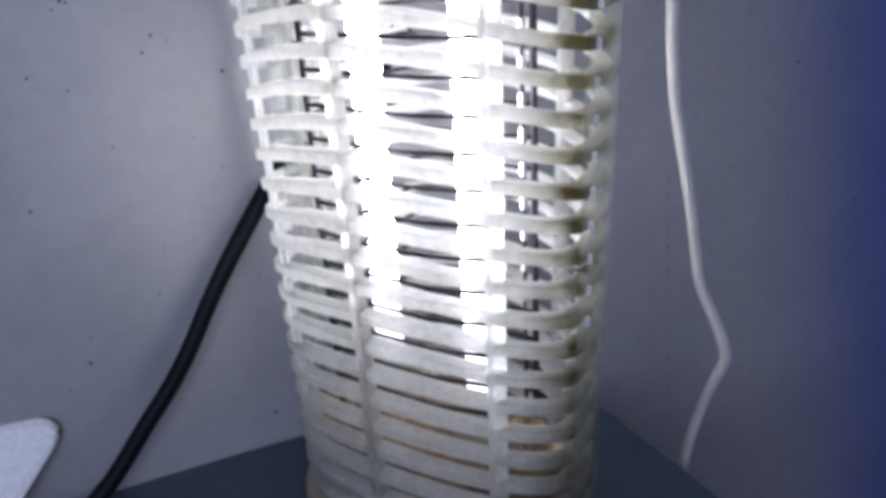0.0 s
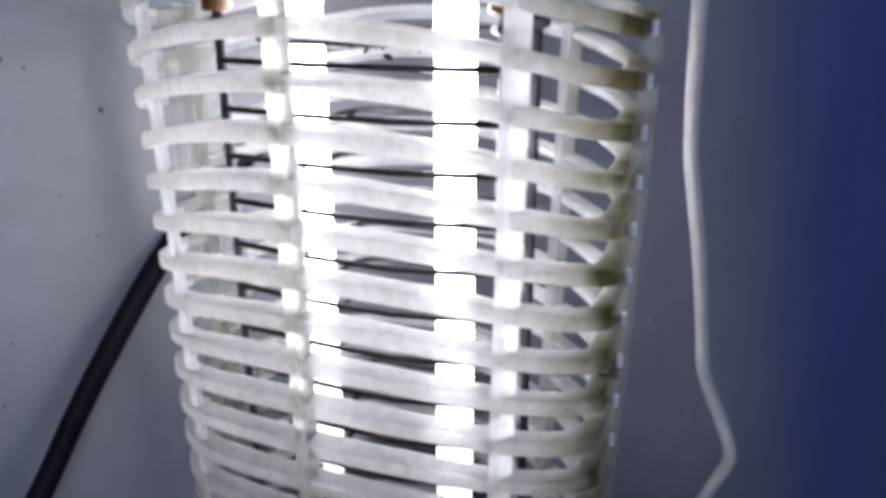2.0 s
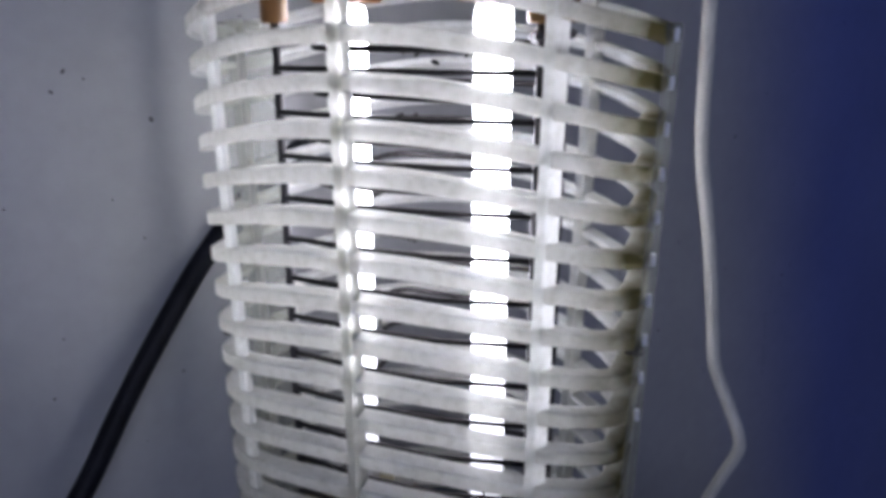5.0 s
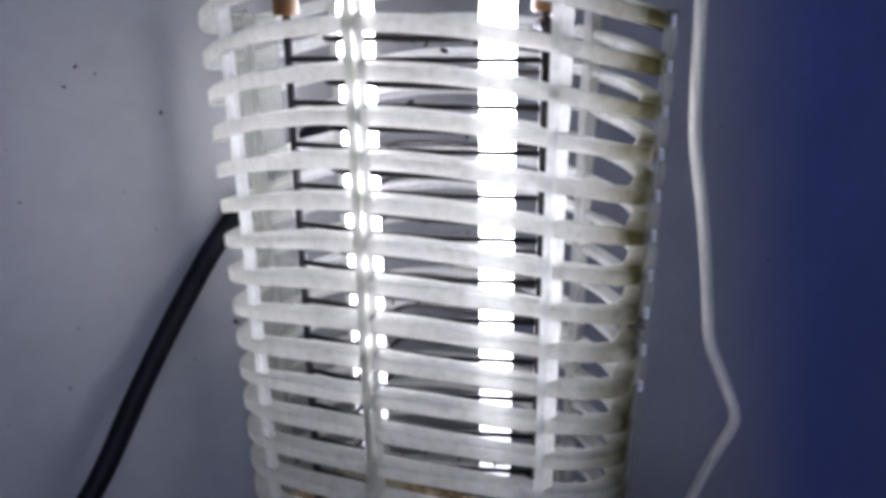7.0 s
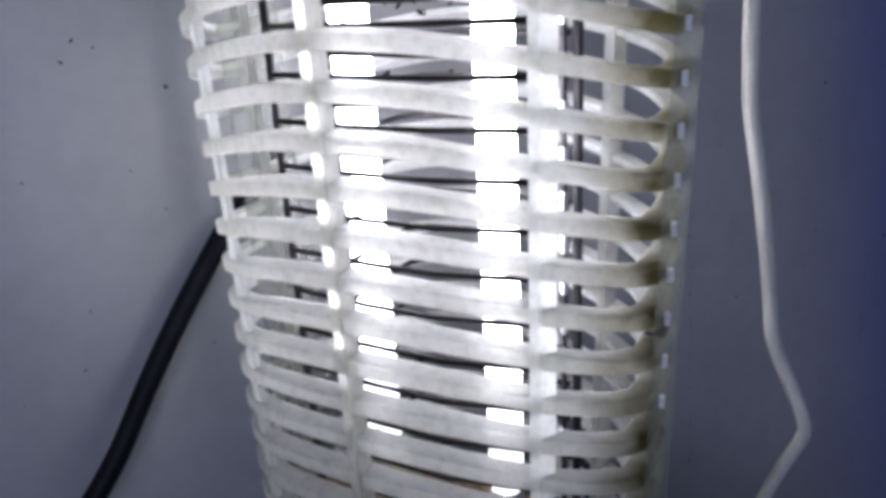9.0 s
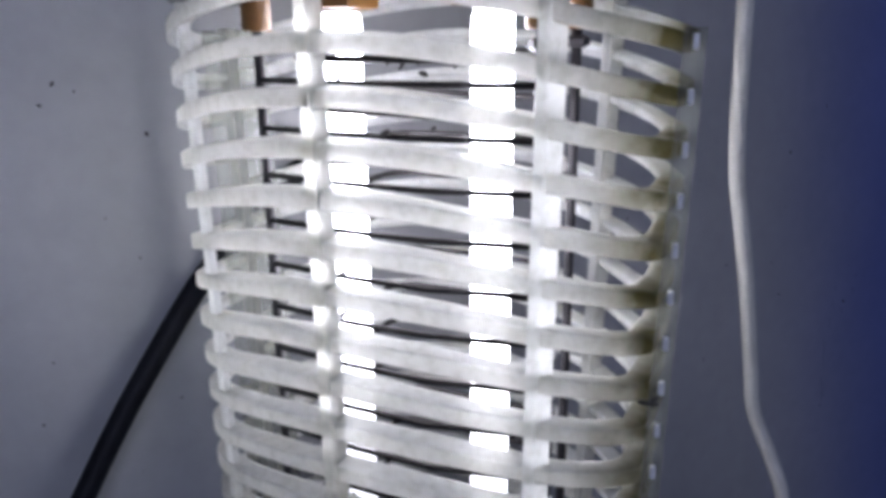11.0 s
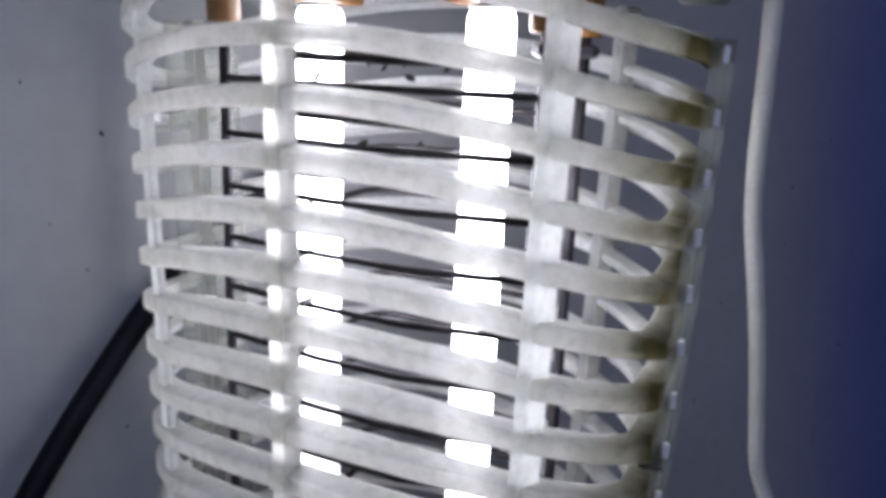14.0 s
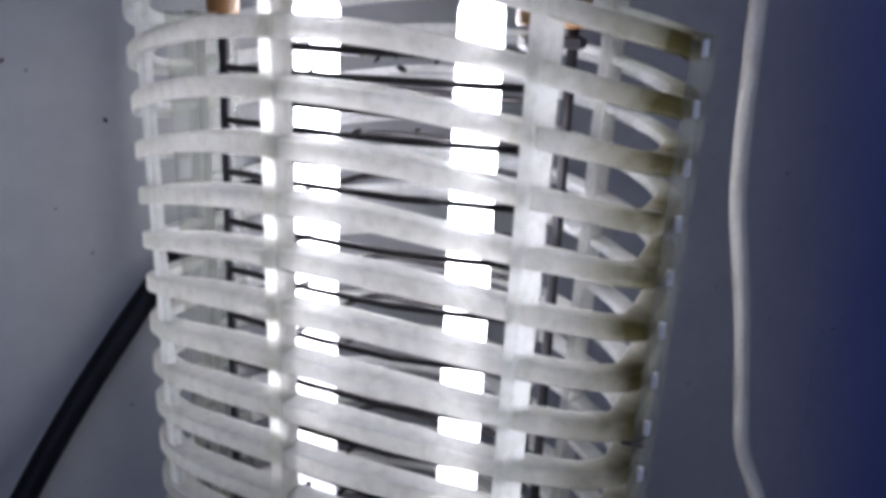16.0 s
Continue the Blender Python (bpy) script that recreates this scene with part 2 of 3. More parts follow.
# the unseen wall behind the camera, with an opening made for the fill lamp
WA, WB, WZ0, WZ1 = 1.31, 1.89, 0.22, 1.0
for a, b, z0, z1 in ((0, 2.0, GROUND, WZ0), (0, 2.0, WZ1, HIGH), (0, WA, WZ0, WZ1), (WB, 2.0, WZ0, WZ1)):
    wall("wall_4", REND - LU * a, REND - LU * b, -RU, z0, z1, M_CEIL, "plain pale wall round an opening for the fill lamp")
# added bluish area lamp that lifts the dim wall and table
fill_lamp = bpy.data.lights.new("fill_light", "AREA")
fill_lamp.shape, fill_lamp.size, fill_lamp.size_y = "RECTANGLE", WB - WA, WZ1 - WZ0
fill_lamp.energy, fill_lamp.color = FILL_WATTS, (0.60, 0.67, 1.0)
wl = new("fill_light", fill_lamp)
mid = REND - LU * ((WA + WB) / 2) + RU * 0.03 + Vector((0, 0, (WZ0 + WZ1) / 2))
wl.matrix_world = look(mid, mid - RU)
prism("floor", (CORNER, LEND, FAR, REND), GROUND - 0.05, GROUND, M_CEIL, "plain grey floor", "floor")
prism("ceiling", (CORNER, LEND, FAR, REND), HIGH, HIGH + 0.05, M_CEIL, "plain grey ceiling", "ceiling")

# the table: its back edge stands against the wall, its end edge passes beside the lamp
TDIR = radians(-47.9)
TU = Vector((math.cos(TDIR), math.sin(TDIR), 0))
END = Vector((0.0619, 0.1638, 0))                  # a point of the end edge
back = LP + LN_IN * 0.0015
k = ((back - END).x * TU.y - (back - END).y * TU.x) / (LU.y * TU.x - LU.x * TU.y)
TC = back + LU * k
table = new("table")
tagged(table, "dark slate-blue painted table standing against the wall", "table")


def table_block(name, pts, z0, z1, bevel):
    bm = bmesh.new()
    lo = [bm.verts.new((p.x, p.y, z0)) for p in pts]
    hi = [bm.verts.new((p.x, p.y, z1)) for p in pts]
    bm.faces.new(lo), bm.faces.new(hi)
    for i in range(len(pts)):
        j = (i + 1) % len(pts)
        bm.faces.new((lo[i], lo[j], hi[j], hi[i]))
    bmesh.ops.bevel(bm, geom=bm.edges[:], offset=bevel, segments=2, affect="EDGES", profile=0.5)
    return part(name, bm, M_TABLE, table)


# it reaches past the lamp and under the camera only as far as its front edge
table_block("tabletop", (TC, TC - LU * 0.72, TC - LU * 0.72 + TU * 0.46, TC + TU * 0.46), TABLE - 0.028, TABLE, 0.0015)
for a in (0.03, 0.65):
    for b in (0.03, 0.39):
        p = TC - LU * a + TU * b
        table_block("leg", (p, p - LU * 0.04, p - LU * 0.04 + TU * 0.04, p + TU * 0.04), GROUND, TABLE - 0.028, 0.002)


# ---- the insect lamp ----
A, B = 0.09385, 0.0576                             # oval plan of the cage
CX, CY, PHI = -0.0138, 0.0282, radians(-17.1)     # its middle and turn
PITCH = 0.0150
T0 = LIFT - 0.0111                                # level of the slat below the insulators' feet
RISE = 0.0165                                     # the slats bow up at front and back
TAPER = 0.0040                                    # per slat, downwards
FIRST, LAST = -1, 17
CP, SP = math.cos(PHI), math.sin(PHI)


def W(u, v, z=0.0):
    """From the lamp's own axes (u along the oval, v to its back) to the world."""
    return Vector((CX + u * CP - v * SP, CY + u * SP + v * CP, z))


def plan(th, inset=0.0, n=0.0, z=0.0):
    s = 1 - TAPER * n
    u = min(0.966, math.sin(th))     # one end of the oval is cut flat
    return W((A * s - inset) * u, -(B * s - inset) * math.cos(th), z)


def slat_z(th, n):
    c = math.cos(th)
    return T0 - PITCH * n + 0.0105 + RISE * c * c


lamp = new("insect_lamp")
tagged(lamp, "tall oval electric insect lamp with yellowed slatted plastic cage, lit", "insect lamp")


def slat(n):
    bm = bmesh.new()
    N = 144
    loops = []
    # cross-section: (inset, height), an upright lip with a flat shelf running inwards
    sec = [(0.0004, -0.0029), (0.0000, -0.0025), (0.0000, 0.0021), (0.0005, 0.0026), (0.0074, 0.0031), (0.0080, 0.0026), (0.0080, 0.0008), (0.0074, 0.0003), (0.0026, -0.0008), (0.0019, -0.0029)]
    m = len(sec)
    for i in range(N):
        th = 2 * math.pi * i / N
        z = slat_z(th, n)
        wob = 0.0003 * noise.noise(Vector((3 * math.sin(th), 3 * math.cos(th), n * 1.7)))
        loops.append([bm.verts.new(plan(th, s, n, z + h + wob)) for s, h in sec])
    for i in range(N):
        a, b = loops[i], loops[(i + 1) % N]
        for k in range(m):
            bm.faces.new((a[k], a[(k + 1) % m], b[(k + 1) % m], b[k]))
    return part("slat", bm, M_CAGE, lamp)


for n in range(FIRST, LAST + 1):
    slat(n)


def upright(d, half, inner, outer, name, material, label="", depth=None):
    th = radians(d)
    bm = bmesh.new()
    secs = []
    steps = 8
    for i in range(steps + 1):
        n = FIRST - 0.3 + (LAST - FIRST + 0.6) * i / steps
        t = (plan(th + 0.01, 0, n) - plan(th - 0.01, 0, n)).normalized()
        o = plan(th, 0, n, slat_z(th, n))
        inn = Vector((t.y, -t.x, 0))
        if inn.dot(W(0, 0) - plan(th, 0, n)) < 0:
            inn = -inn
        if depth:
            inn = (W(*depth) - W(0, 0)).normalized()
        secs.append([bm.verts.new(o + a * t * half + b * inn) for a, b in
                     ((-0.8, outer), (0.8, outer), (1, outer + 0.0007), (0.92, inner), (-0.92, inner), (-1, outer + 0.0007))])
    for p, q in zip(secs, secs[1:]):
        for k in range(6):
            bm.faces.new((p[k], p[(k + 1) % 6], q[(k + 1) % 6], q[k]))
    bm.faces.new(secs[0]), bm.faces.new(secs[-1])
    return part(name, bm, material, lamp, label)


for d in (-43.0, -2.2, 40.9, 139, -139, -100):
    # the outermost front bar and the back bars stand behind the slats' faces
    if d == -43.0:
        upright(d, 0.0034, 0.0040, 0.0012, "upright_bar", M_EDGE)
    elif abs(d) >= 100:
        upright(d, 0.0022, 0.0092, 0.0022, "upright_bar", M_BAR)
    elif d < 0:
        upright(d, 0.0022, 0.0072, -0.0012, "upright_bar", M_BAR, depth=(0, 1))
    else:
        upright(d, 0.0017, 0.0066, -0.0010, "upright_bar", M_EDGE, depth=(0.45, 1))


def end_panel(side):
    """A hazy clear plate standing against the cut end of the oval."""
    bm = bmesh.new()
    loops = []
    for n in (FIRST - 0.3, LAST + 0.3):
        k = 1 - TAPER * n
        u, v, z = side * 0.966 * A * k, 0.285 * B * k, T0 - PITCH * n + 0.0105
        loops.append([bm.verts.new(W(u + side * a, b * v, z)) for a, b in ((0.0004, -1), (0.0018, -0.97), (0.0034, -0.5), (0.0038, 0), (0.0034, 0.5), (0.0018, 0.97), (0.0004, 1), (0.0018, 0.5), (0.0022, 0), (0.0018, -0.5))])
    a, b = loops
    m = len(a)
    for i in range(m):
        bm.faces.new((a[i], a[(i + 1) % m], b[(i + 1) % m], b[i]))
    bm.faces.new(a), bm.faces.new(b)
    panel = part("end_panel", bm, M_END, lamp, "hazy grey clear end panel of the cage")
    # small pegs that hold the upper slats to the panel
    for n in range(FIRST, 9):
        k = 1 - TAPER * n
        bm = bmesh.new()
        c = W(side * (0.966 * A * k + 0.0030), -0.19 * B * k, T0 - PITCH * n + 0.0112)
        box(bm, (c.x - 0.0009, c.y - 0.0009, c.z - 0.0022), (c.x + 0.0009, c.y + 0.0009, c.z + 0.0022), 0.0004)
        part("peg", bm, M_CLEAR, panel)


end_panel(1)
# the rounded end has a hazy clear panel inside the slats
bm = bmesh.new()
sheet = [[bm.verts.new(plan(radians(-80 - 34 * i / 8), 0.0085 + 0.0015 * w, n, T0 - PITCH * n + 0.0105)) for i in range(9) for w in (0, 1)] for n in (FIRST - 0.3, LAST + 0.3)]
for i in range(8):
    for w in (0, 1):
        bm.faces.new((sheet[0][2 * i + w], sheet[0][2 * i + 2 + w], sheet[1][2 * i + 2 + w], sheet[1][2 * i + w]))
    for q in sheet:
        bm.faces.new((q[2 * i], q[2 * i + 1], q[2 * i + 3], q[2 * i + 2]))
for i in (0, 16):
    bm.faces.new((sheet[0][i], sheet[0][i + 1], sheet[1][i + 1], sheet[1][i]))
part("end_panel", bm, M_END, lamp, "hazy grey clear end panel of the cage")


# lamp tubes
def lamp_tube(x, y, r, lo, hi):
    bm = bmesh.new()
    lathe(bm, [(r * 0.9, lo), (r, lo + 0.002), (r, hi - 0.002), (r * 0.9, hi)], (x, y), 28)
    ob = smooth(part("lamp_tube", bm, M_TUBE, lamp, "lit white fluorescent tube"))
    for z0, z1 in ((lo - 0.012, lo), (hi, hi + 0.0018)):
        bm = bmesh.new()
        lathe(bm, [(r * 0.8, z0), (r * 1.04, z0 + 0.001), (r * 1.04, z1 - 0.0005), (r * 0.85, z1)], (x, y), 28)
        smooth(part("end_cap", bm, M_METAL, ob, "metal end cap"))
    bm = bmesh.new()
    box(bm, (-0.0105, -0.0105, hi + 0.0018), (0.0105, 0.0105, hi + 0.032), 0.0012)
    bmesh.ops.transform(bm, matrix=Matrix.Translation((x, y, 0)) @ Matrix.Rotation(PHI, 4, "Z"), verts=bm.verts[:])
    part("lamp_holder", bm, M_COPPER, lamp, "brown lamp holder block")
    bm = bmesh.new()
    box(bm, (-0.011, -0.011, lo - 0.03), (0.011, 0.011, lo - 0.012), 0.0012)
    bmesh.ops.transform(bm, matrix=Matrix.Translation((x, y, 0)) @ Matrix.Rotation(PHI, 4, "Z"), verts=bm.verts[:])
    part("lamp_socket", bm, M_BASE, lamp, "pale lower lamp socket")


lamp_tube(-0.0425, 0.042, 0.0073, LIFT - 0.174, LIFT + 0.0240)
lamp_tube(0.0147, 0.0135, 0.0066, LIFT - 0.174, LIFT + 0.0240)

# wire grid: rounded loops round the tubes, straight wires between them, dark posts
GU0, GU1, GV0, GV1 = -0.030, 0.053, -0.032, 0.040


def hook_pts(z):
    """A grid wire: along the front, round the corner, back along one side and behind the tubes."""
    r = 0.011
    pts = [(GU1, GV0 + 0.004), (GU1 - 0.004, GV0 + 0.001), (GU1 - 0.012, GV0), (0.012, GV0)]
    pts += [(GU0 + r + r * math.cos(radians(a)), GV0 + r + r * math.sin(radians(a))) for a in range(270, 179, -15)]
    pts += [(GU0 + r + r * math.cos(radians(a)), GV1 - r + r * math.sin(radians(a))) for a in range(180, 89, -15)]
    pts += [(0.012, GV1), (GU1 - 0.012, GV1)]
    return [W(u, v, z + 0.0004 * math.sin(60 * u + z * 900)) for u, v in pts]


for i in range(12):
    bm = bmesh.new()
    tube(bm, hook_pts(LIFT + 0.0104 - 0.0161 * i), 0.0012, 8)
    smooth(part("grid_loop", bm, M_WIRE, lamp))
    bm = bmesh.new()
    z = LIFT + 0.0026 - 0.0163 * i
    tube(bm, [Vector((-0.0645, 0.019, z)), Vector((-0.035, 0.0065, z)), Vector((-0.005, -0.0030, z)), Vector((0.0302, -0.0062, z))], 0.0011, 8)
    smooth(part("grid_wire", bm, M_WIRE, lamp))
for p in (Vector((-0.065, 0.0195, 0)), Vector((0.0306, -0.0065, 0)), Vector((0.041, 0.030, 0))):
    bm = bmesh.new()
    lathe(bm, [(0.0017, LIFT - 0.20), (0.0017, LIFT + 0.03)], (p.x, p.y), 12)
    post = smooth(part("grid_post", bm, M_POST, lamp))
    bm = bmesh.new()
    lathe(bm, [(0.0026, LIFT + 0.0125), (0.0042, LIFT + 0.0135), (0.0042, LIFT + 0.0155), (0.0024, LIFT + 0.0165)], (p.x, p.y), 6)
    part("nut", bm, M_POST, post)
    bm = bmesh.new()
    lathe(bm, [(0.0044, LIFT + 0.0185), (0.0049, LIFT + 0.0195), (0.0049, LIFT + 0.060), (0.0044, LIFT + 0.061)], (p.x, p.y), 20)
    smooth(part("insulator", bm, M_COPPER, lamp, "brown ceramic insulator sleeve"))


# bright metal sleeves that clamp the loop wires beside the far post
sleeve = None
for i in range(12):
    if sleeve is None:
        bm = bmesh.new()
        lathe(bm, [(0.0012, -0.0036), (0.0018, -0.0030), (0.0018, 0.0030), (0.0012, 0.0036)], (0, 0), 12)
        sleeve = smooth(part("sleeve", bm, M_METAL, lamp, "bright metal sleeve"))
        ob = sleeve
    else:
        ob = new("sleeve", sleeve.data)
        ob.parent = lamp
    ob.matrix_world = Matrix.Translation((0.0362, 0.0275, LIFT + 0.0185 - 0.0161 * i))
bm = bmesh.new()
lathe(bm, [(0.0011, LIFT - 0.19), (0.0011, LIFT + 0.027)], (0.0362, 0.0275), 10)
smooth(part("grid_post", bm, M_POST, lamp))


def oval(bm, prof, n=64):
    """Turn a profile of (share of the oval, height)."""
    loops = [[bm.verts.new(plan(2 * math.pi * i / n, (1 - r) * B, 0, z)) for i in range(n)] for r, z in prof]
    for a, b in zip(loops, loops[1:]):
        for i in range(n):
            bm.faces.new((a[i], a[(i + 1) % n], b[(i + 1) % n], b[i]))
    bm.faces.new(loops[0]), bm.faces.new(loops[-1])


# foot, collecting tray, top plate and head
bm = bmesh.new()
oval(bm, [(0.93, TABLE), (0.97, TABLE + 0.002), (0.97, TABLE + 0.012), (0.94, TABLE + 0.016), (0.86, TABLE + 0.017)])
smooth(part("foot", bm, M_BASE, lamp, "yellowed beige plastic foot"))
bm = bmesh.new()
oval(bm, [(0.60, TABLE + 0.017), (0.62, TABLE + 0.019), (0.66, LIFT - 0.209), (0.64, LIFT - 0.207), (0.58, LIFT - 0.2075), (0.55, LIFT - 0.213)])
smooth(part("tray", bm, M_TRAY, lamp, "brown-stained collecting tray"))
bm = bmesh.new()
N = 72
loops = []
for inset, dz, flat in ((0.010, 0.0, 0), (0.0, 0.0, 0), (-0.0012, 0.003, 0), (-0.0012, 0.055, 1), (0.004, 0.064, 1), (0.02, 0.068, 1)):
    loops.append([bm.verts.new(plan(2 * math.pi * k / N, inset, 0, (LIFT + 0.03 + dz) if flat else slat_z(2 * math.pi * k / N, -1.85) + dz)) for k in range(N)])
for a, b in zip(loops, loops[1:]):
    for k in range(N):
        bm.faces.new((a[k], a[(k + 1) % N], b[(k + 1) % N], b[k]))
bm.faces.new(loops[-1])
smooth(part("head", bm, M_HEAD, lamp, "dark grey-green plastic head"))

# ---- cables ----
bm = bmesh.new()
pts = [(-0.060, 0.125, 0.268), (-0.085, 0.112, 0.250), (-0.105, 0.098, 0.231), (-0.1222, 0.0845, 0.2073), (-0.1318, 0.0735, 0.1905), (-0.1460, 0.0570, 0.1622), (-0.1575, 0.0445, 0.1372), (-0.1680, 0.0325, 0.1121), (-0.1775, 0.0215, 0.0935), (-0.1867, 0.0108, 0.0785), (-0.2007, -0.0052, 0.0543), (-0.2091, -0.0149, 0.0421), (-0.2230, -0.0310, 0.0280), (-0.250, -0.060, 0.0258), (-0.310, -0.110, 0.0258)]
tube(bm, spline(pts, 10), 0.0052, 14)
smooth(tagged(part("black_cable", bm, M_BLACK), "thick black rubber cable sagging to the table", "cable"))
bm = bmesh.new()
pts = [(x, y, LIFT + z) for x, y, z in ((0.0855, 0.0526, 0.3736), (0.0934, 0.0546, 0.1382), (0.0978, 0.0566, 0.05), (0.0997, 0.0581, 0.0009), (0.1011, 0.0614, -0.0187), (0.1033, 0.0645, -0.0383), (0.1071, 0.0661, -0.0579), (0.1111, 0.0687, -0.0778), (0.115, 0.0735, -0.0981), (0.1183, 0.0763, -0.1185), (0.1218, 0.0783, -0.139), (0.1314, 0.0812, -0.1616), (0.1375, 0.08, -0.178), (0.138, 0.082, -0.188), (0.133, 0.089, -0.208), (0.127, 0.104, -0.245), (0.1235, 0.115, -0.28), (0.1225, 0.121, -0.305), (0.121, 0.135, -0.37), (0.118, 0.15, -0.55), (0.118, 0.15, -0.8))]
tube(bm, spline(pts, 8), 0.0030, 12)
smooth(tagged(part("white_cable", bm, M_WHITE), "off-white plastic cable hanging down beside the wall", "cable"))

# ---- small things ----
# a frosted plastic tray leaning against the wall, its sides tapering to the foot
bm = bmesh.new()
o = Vector((-0.2245, -0.0235, 0))
outline = [(-0.16, 0.0), (-0.056, 0.0), (-0.043, 0.014), (-0.005, 0.056), (0.0, 0.066), (-0.003, 0.072), (-0.010, 0.0755), (-0.16, 0.083)]
rim = [[bm.verts.new((x, y, z)) for x, z in outline] for y in (0.0, 0.0022)]
bm.faces.new(rim[0]), bm.faces.new(rim[1])
for k in range(len(outline)):
    bm.faces.new((rim[0][k], rim[0][(k + 1) % len(outline)], rim[1][(k + 1) % len(outline)], rim[1][k]))
rot = Matrix(((LU.x, -LN_IN.x, 0, 0), (LU.y, -LN_IN.y, 0, 0), (0, 0, 1, 0), (0, 0, 0, 1)))
bmesh.ops.transform(bm, matrix=Matrix.Translation((o.x, o.y, TABLE + 0.001)) @ rot @ Matrix.Rotation(radians(-20), 4, "X") @ Matrix.Scale(0.90, 4), verts=bm.verts[:])
place = Matrix.Translation((o.x, o.y, TABLE + 0.001)) @ rot @ Matrix.Rotation(radians(-20), 4, "X") @ Matrix.Scale(0.90, 4)
tray = tagged(part("plastic_tray", bm, M_CLEAR), "frosted white plastic tray leaning on the wall", "tray")
bm = bmesh.new()
tube(bm, [place @ Vector((x, 0.001, z)) for x, z in ((-0.056, 0.0015), (-0.0435, 0.0145), (-0.024, 0.0355), (-0.0055, 0.0562), (-0.0014, 0.062), (-0.0006, 0.0665), (-0.0035, 0.0712), (-0.0100, 0.0745), (-0.085, 0.0782), (-0.16, 0.082))], 0.0021, 10)
smooth(part("rim", bm, M_CLEAR, tray, "raised rounded rim"))

# fly specks and scratches on the wall, crumbs on the table
rng = random.Random(4)


def speck_field(name, p0, u, n, count, s_range, z_range, label, marks=()):
    bm = bmesh.new()
    for i in range(count + len(marks)):
        s, z = rng.uniform(*s_range), rng.uniform(*z_range)
        if i < len(marks):
            s, z = marks[i]
        r = rng.choice((0.0004, 0.0005, 0.0006, 0.0008, 0.0011)) * rng.uniform(0.7, 1.1)
        q = p0 + u * s + n * 0.0001 + Vector((0, 0, z))
        ln, an = rng.uniform(0.6, 2.0), rng.uniform(0, math.pi)
        c = bm.verts.new(q + n * r * 0.5)
        ringv = []
        for k in range(7):
            a = 2 * math.pi * k / 7
            x, y = r * ln * math.cos(a) * rng.uniform(0.7, 1.2), r * math.sin(a) * rng.uniform(0.7, 1.2)
            ringv.append(bm.verts.new(q + u * (x * math.cos(an) - y * math.sin(an)) + Vector((0, 0, x * math.sin(an) + y * math.cos(an)))))
        for k in range(7):
            bm.faces.new((c, ringv[k], ringv[(k + 1) % 7]))
    tagged(part(name, bm, M_SPECK), label, "specks", kind="stuff")


MARKS = [(-0.0269, 0.2900), (-0.0650, 0.2372), (-0.1030, 0.1776), (-0.0850, 0.1354), (-0.0003, 0.2706), (-0.0974, 0.2242), (-0.0405, 0.2850), (-0.0670, 0.2603),
         (-0.0212, 0.2356), (-0.1167, 0.0968), (-0.0904, 0.1841), (-0.0789, 0.3105), (-0.0722, 0.3135), (-0.0746, 0.3146), (-0.0803, 0.3112), (-0.0757, 0.3159),
         (-0.0347, 0.2934), (-0.0190, 0.1109), (0.0024, 0.1439), (-0.0572, 0.1458), (-0.0990, 0.1270), (0.3821, 0.1494), (0.3823, 0.1480), (0.4287, 0.0302),
         (0.4305, 0.0265), (0.4550, 0.0482), (0.3415, 0.1971), (0.3418, 0.1940), (0.3094, 0.1966), (0.3486, 0.2137), (0.4410, 0.1840), (0.5302, 0.1777),
         (0.3616, 0.2389), (0.3029, -0.0604), (0.3212, -0.0091), (0.4756, 0.2562), (0.5088, 0.2723), (0.4298, 0.2049), (0.3708, 0.2205), (0.3761, 0.2771), (0.4399, 0.2249)]
speck_field("wall_specks", LP, LU, LN_IN, 46, (-0.24, 0.62), (-0.10, LIFT + 0.10), "tiny dark fly specks on the wall", MARKS)
# broken upright scratch lines on the wall: (along, height) from top to bottom
bm = bmesh.new()
for s0, z0, s1, z1, fill in ((0.3190, 0.150, 0.3310, -0.045, 0.6), (0.2800, -0.006, 0.2740, -0.026, 0.8), (0.5170, 0.110, 0.5120, 0.058, 0.85), (0.5350, 0.122, 0.5180, 0.012, 0.5), (0.545, 0.135, 0.531, 0.05, 0.35), (0.513, 0.05, 0.519, -0.02, 0.4)):
    z = z0
    while z > z1:
        ln = rng.uniform(0.0015, 0.006)
        k = (z0 - z) / (z0 - z1)
        q = LP + LU * (s0 + (s1 - s0) * k + rng.uniform(-0.0009, 0.0009)) + LN_IN * 0.0003 + Vector((0, 0, z))
        if rng.random() < fill:
            w, lean = rng.uniform(0.00015, 0.0004), rng.uniform(-0.0008, 0.0008)
            bm.faces.new([bm.verts.new(q + LU * (a * w + b * lean) + Vector((0, 0, -b * ln))) for a, b in ((-1, 0), (1, 0.1), (0.6, 1), (-0.8, 0.9))])
        z -= ln + rng.uniform(0.0005, 0.004)
tagged(part("scuff_marks", bm, M_SPECK), "thin dark broken scratch lines on wall", "scuffs", kind="stuff")
FLAKES = [(0.0668, -0.0105, -0.0947, 3.6, 0.1), (0.0682, -0.0098, -0.0937, 2.2, -0.5), (-0.0408, 0.0333, 0.0036, 2.6, -0.9), (-0.0172, -0.004, -0.0122, 2.4, -0.6), (-0.0044, -0.004, 0.006, 1.6, 0.4)]
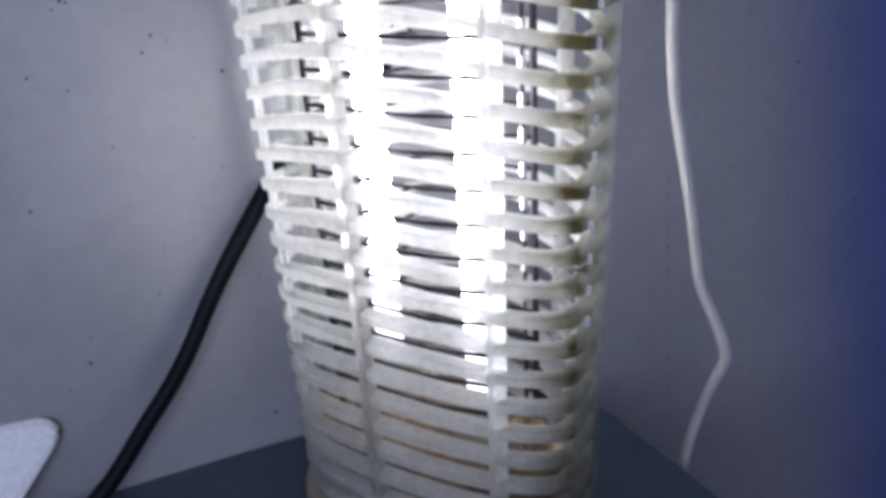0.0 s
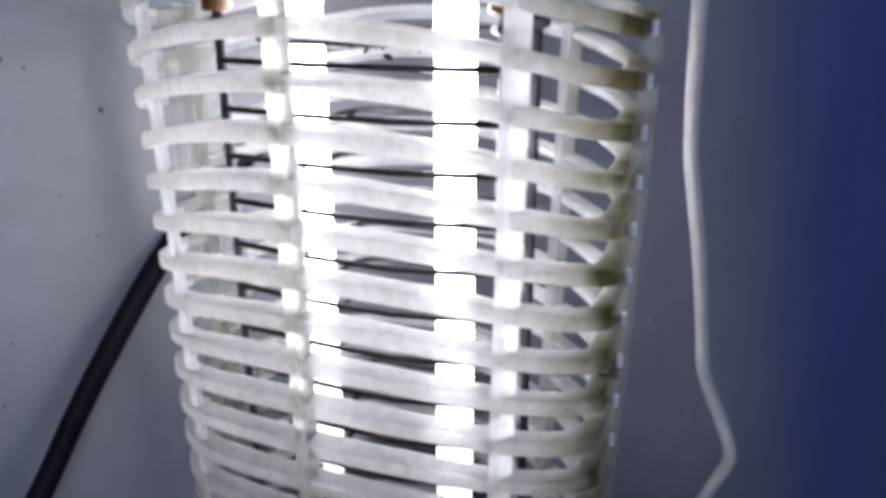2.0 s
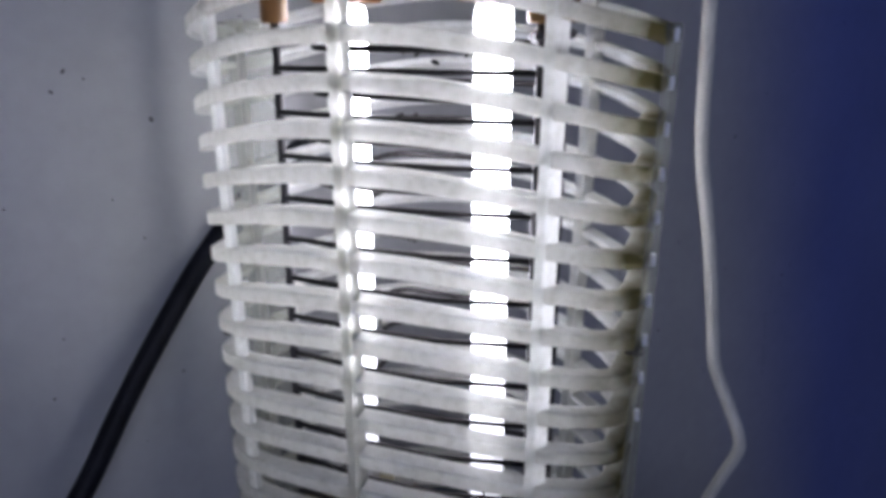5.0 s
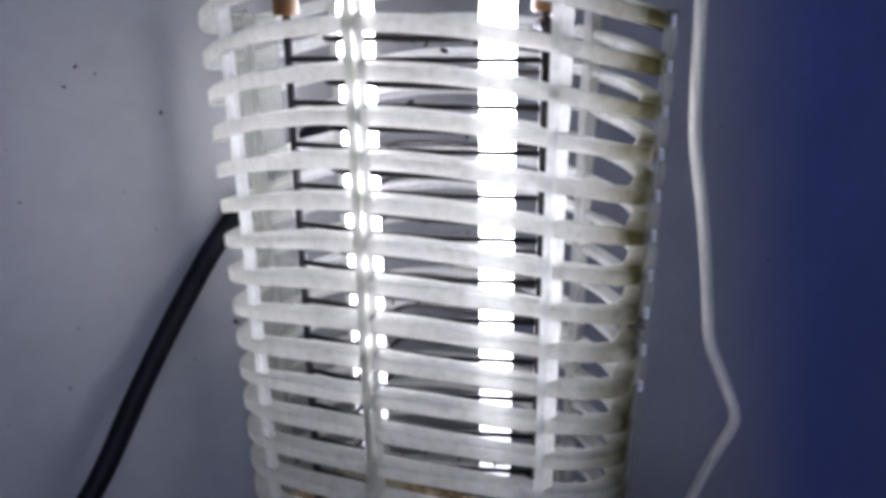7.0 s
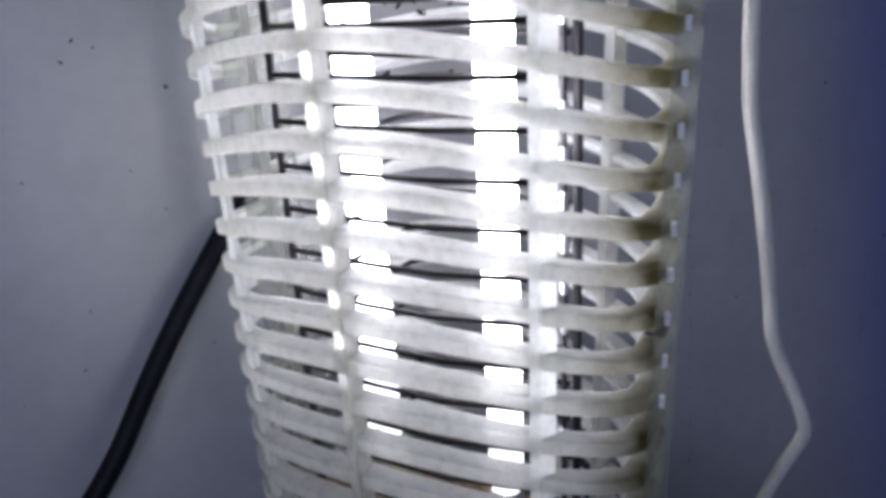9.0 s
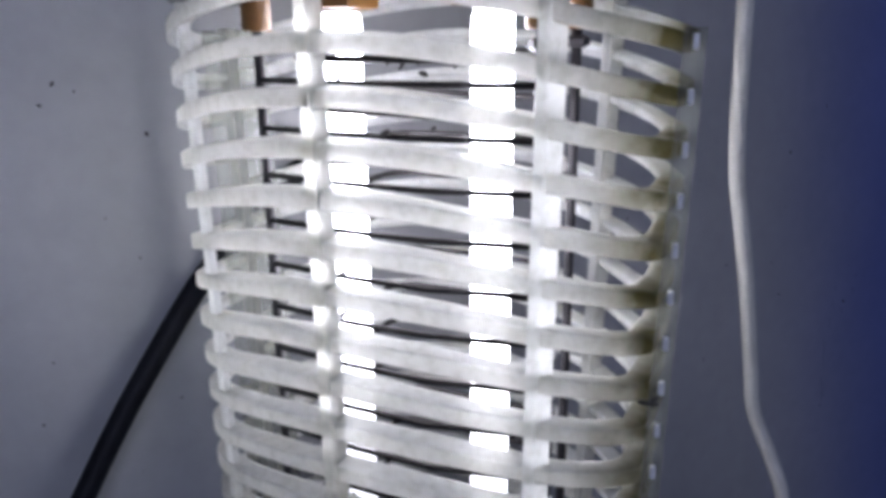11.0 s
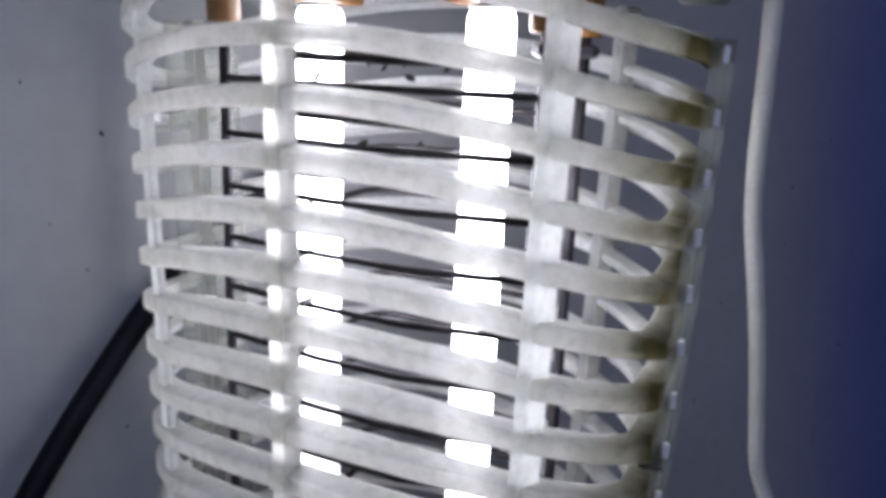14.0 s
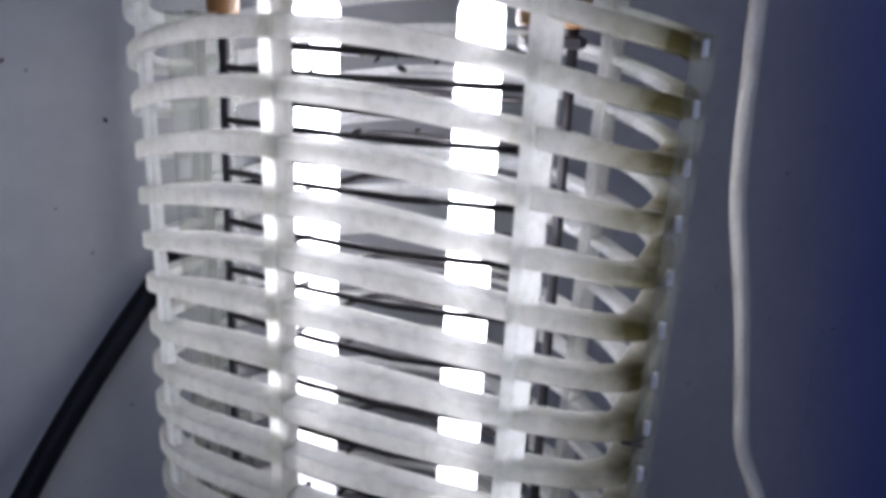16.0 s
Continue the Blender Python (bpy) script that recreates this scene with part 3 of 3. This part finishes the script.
# dark flakes of dirt caught on wires and tubes
bm = bmesh.new()
for _ in range(40):
    i, u = rng.randrange(0, 11), rng.uniform(GU0 + 0.008, GU1 - 0.008)
    p = W(u, GV0 - 0.0012, LIFT + 0.0104 - 0.0161 * i + rng.uniform(-0.0018, 0.0015))
    r = rng.uniform(0.0004, 0.0011)
    bmesh.ops.create_icosphere(bm, subdivisions=1, radius=r, matrix=Matrix.Translation(p) @ Euler((rng.random() * 3, rng.random() * 3, rng.random() * 3)).to_matrix().to_4x4() @ Matrix.Diagonal((rng.uniform(1, 2.4), 0.8, 0.5, 1)))
for x, y, z, sx, tilt in FLAKES:
    bmesh.ops.create_icosphere(bm, subdivisions=2, radius=0.001, matrix=Matrix.Translation((x, y, LIFT + z)) @ Matrix.Rotation(tilt, 4, "Y") @ Matrix.Diagonal((sx, 0.3, 0.9, 1)))
tagged(part("dirt_flakes", bm, M_SPECK), "dark dirt flakes caught on the grid wires", "flakes", kind="stuff")
bm = bmesh.new()
for _ in range(40):
    p, r = TC - LU * rng.uniform(0.0, 0.35) + TU * rng.uniform(0.02, 0.25), rng.uniform(0.0005, 0.0012)
    bmesh.ops.create_icosphere(bm, subdivisions=1, radius=r, matrix=Matrix.Translation((p.x, p.y, TABLE + r * 0.4)) @ Matrix.Diagonal((1.5, 1, 0.5, 1)))
tagged(part("table_crumbs", bm, M_SPECK), "scattered dark crumbs on the table", "crumbs", kind="stuff")
# crust of insect dust in the tray
bm = bmesh.new()
for _ in range(650):
    th, q = rng.uniform(0, 2 * math.pi), math.sqrt(rng.random()) * 0.62
    p = W(A * q * math.sin(th), -B * q * math.cos(th), LIFT - 0.207 + rng.uniform(0.0, 0.004))
    r = rng.uniform(0.0008, 0.0028)
    bmesh.ops.create_icosphere(bm, subdivisions=1, radius=r, matrix=Matrix.Translation(p) @ Euler((rng.random() * 3, rng.random() * 3, rng.random() * 3)).to_matrix().to_4x4() @ Matrix.Diagonal((rng.uniform(0.7, 1.8), 1, rng.uniform(0.3, 0.7), 1)))
tagged(part("insect_dust", bm, M_DUST), "brown crumbly insect dust lying in the tray", "dust", kind="stuff")
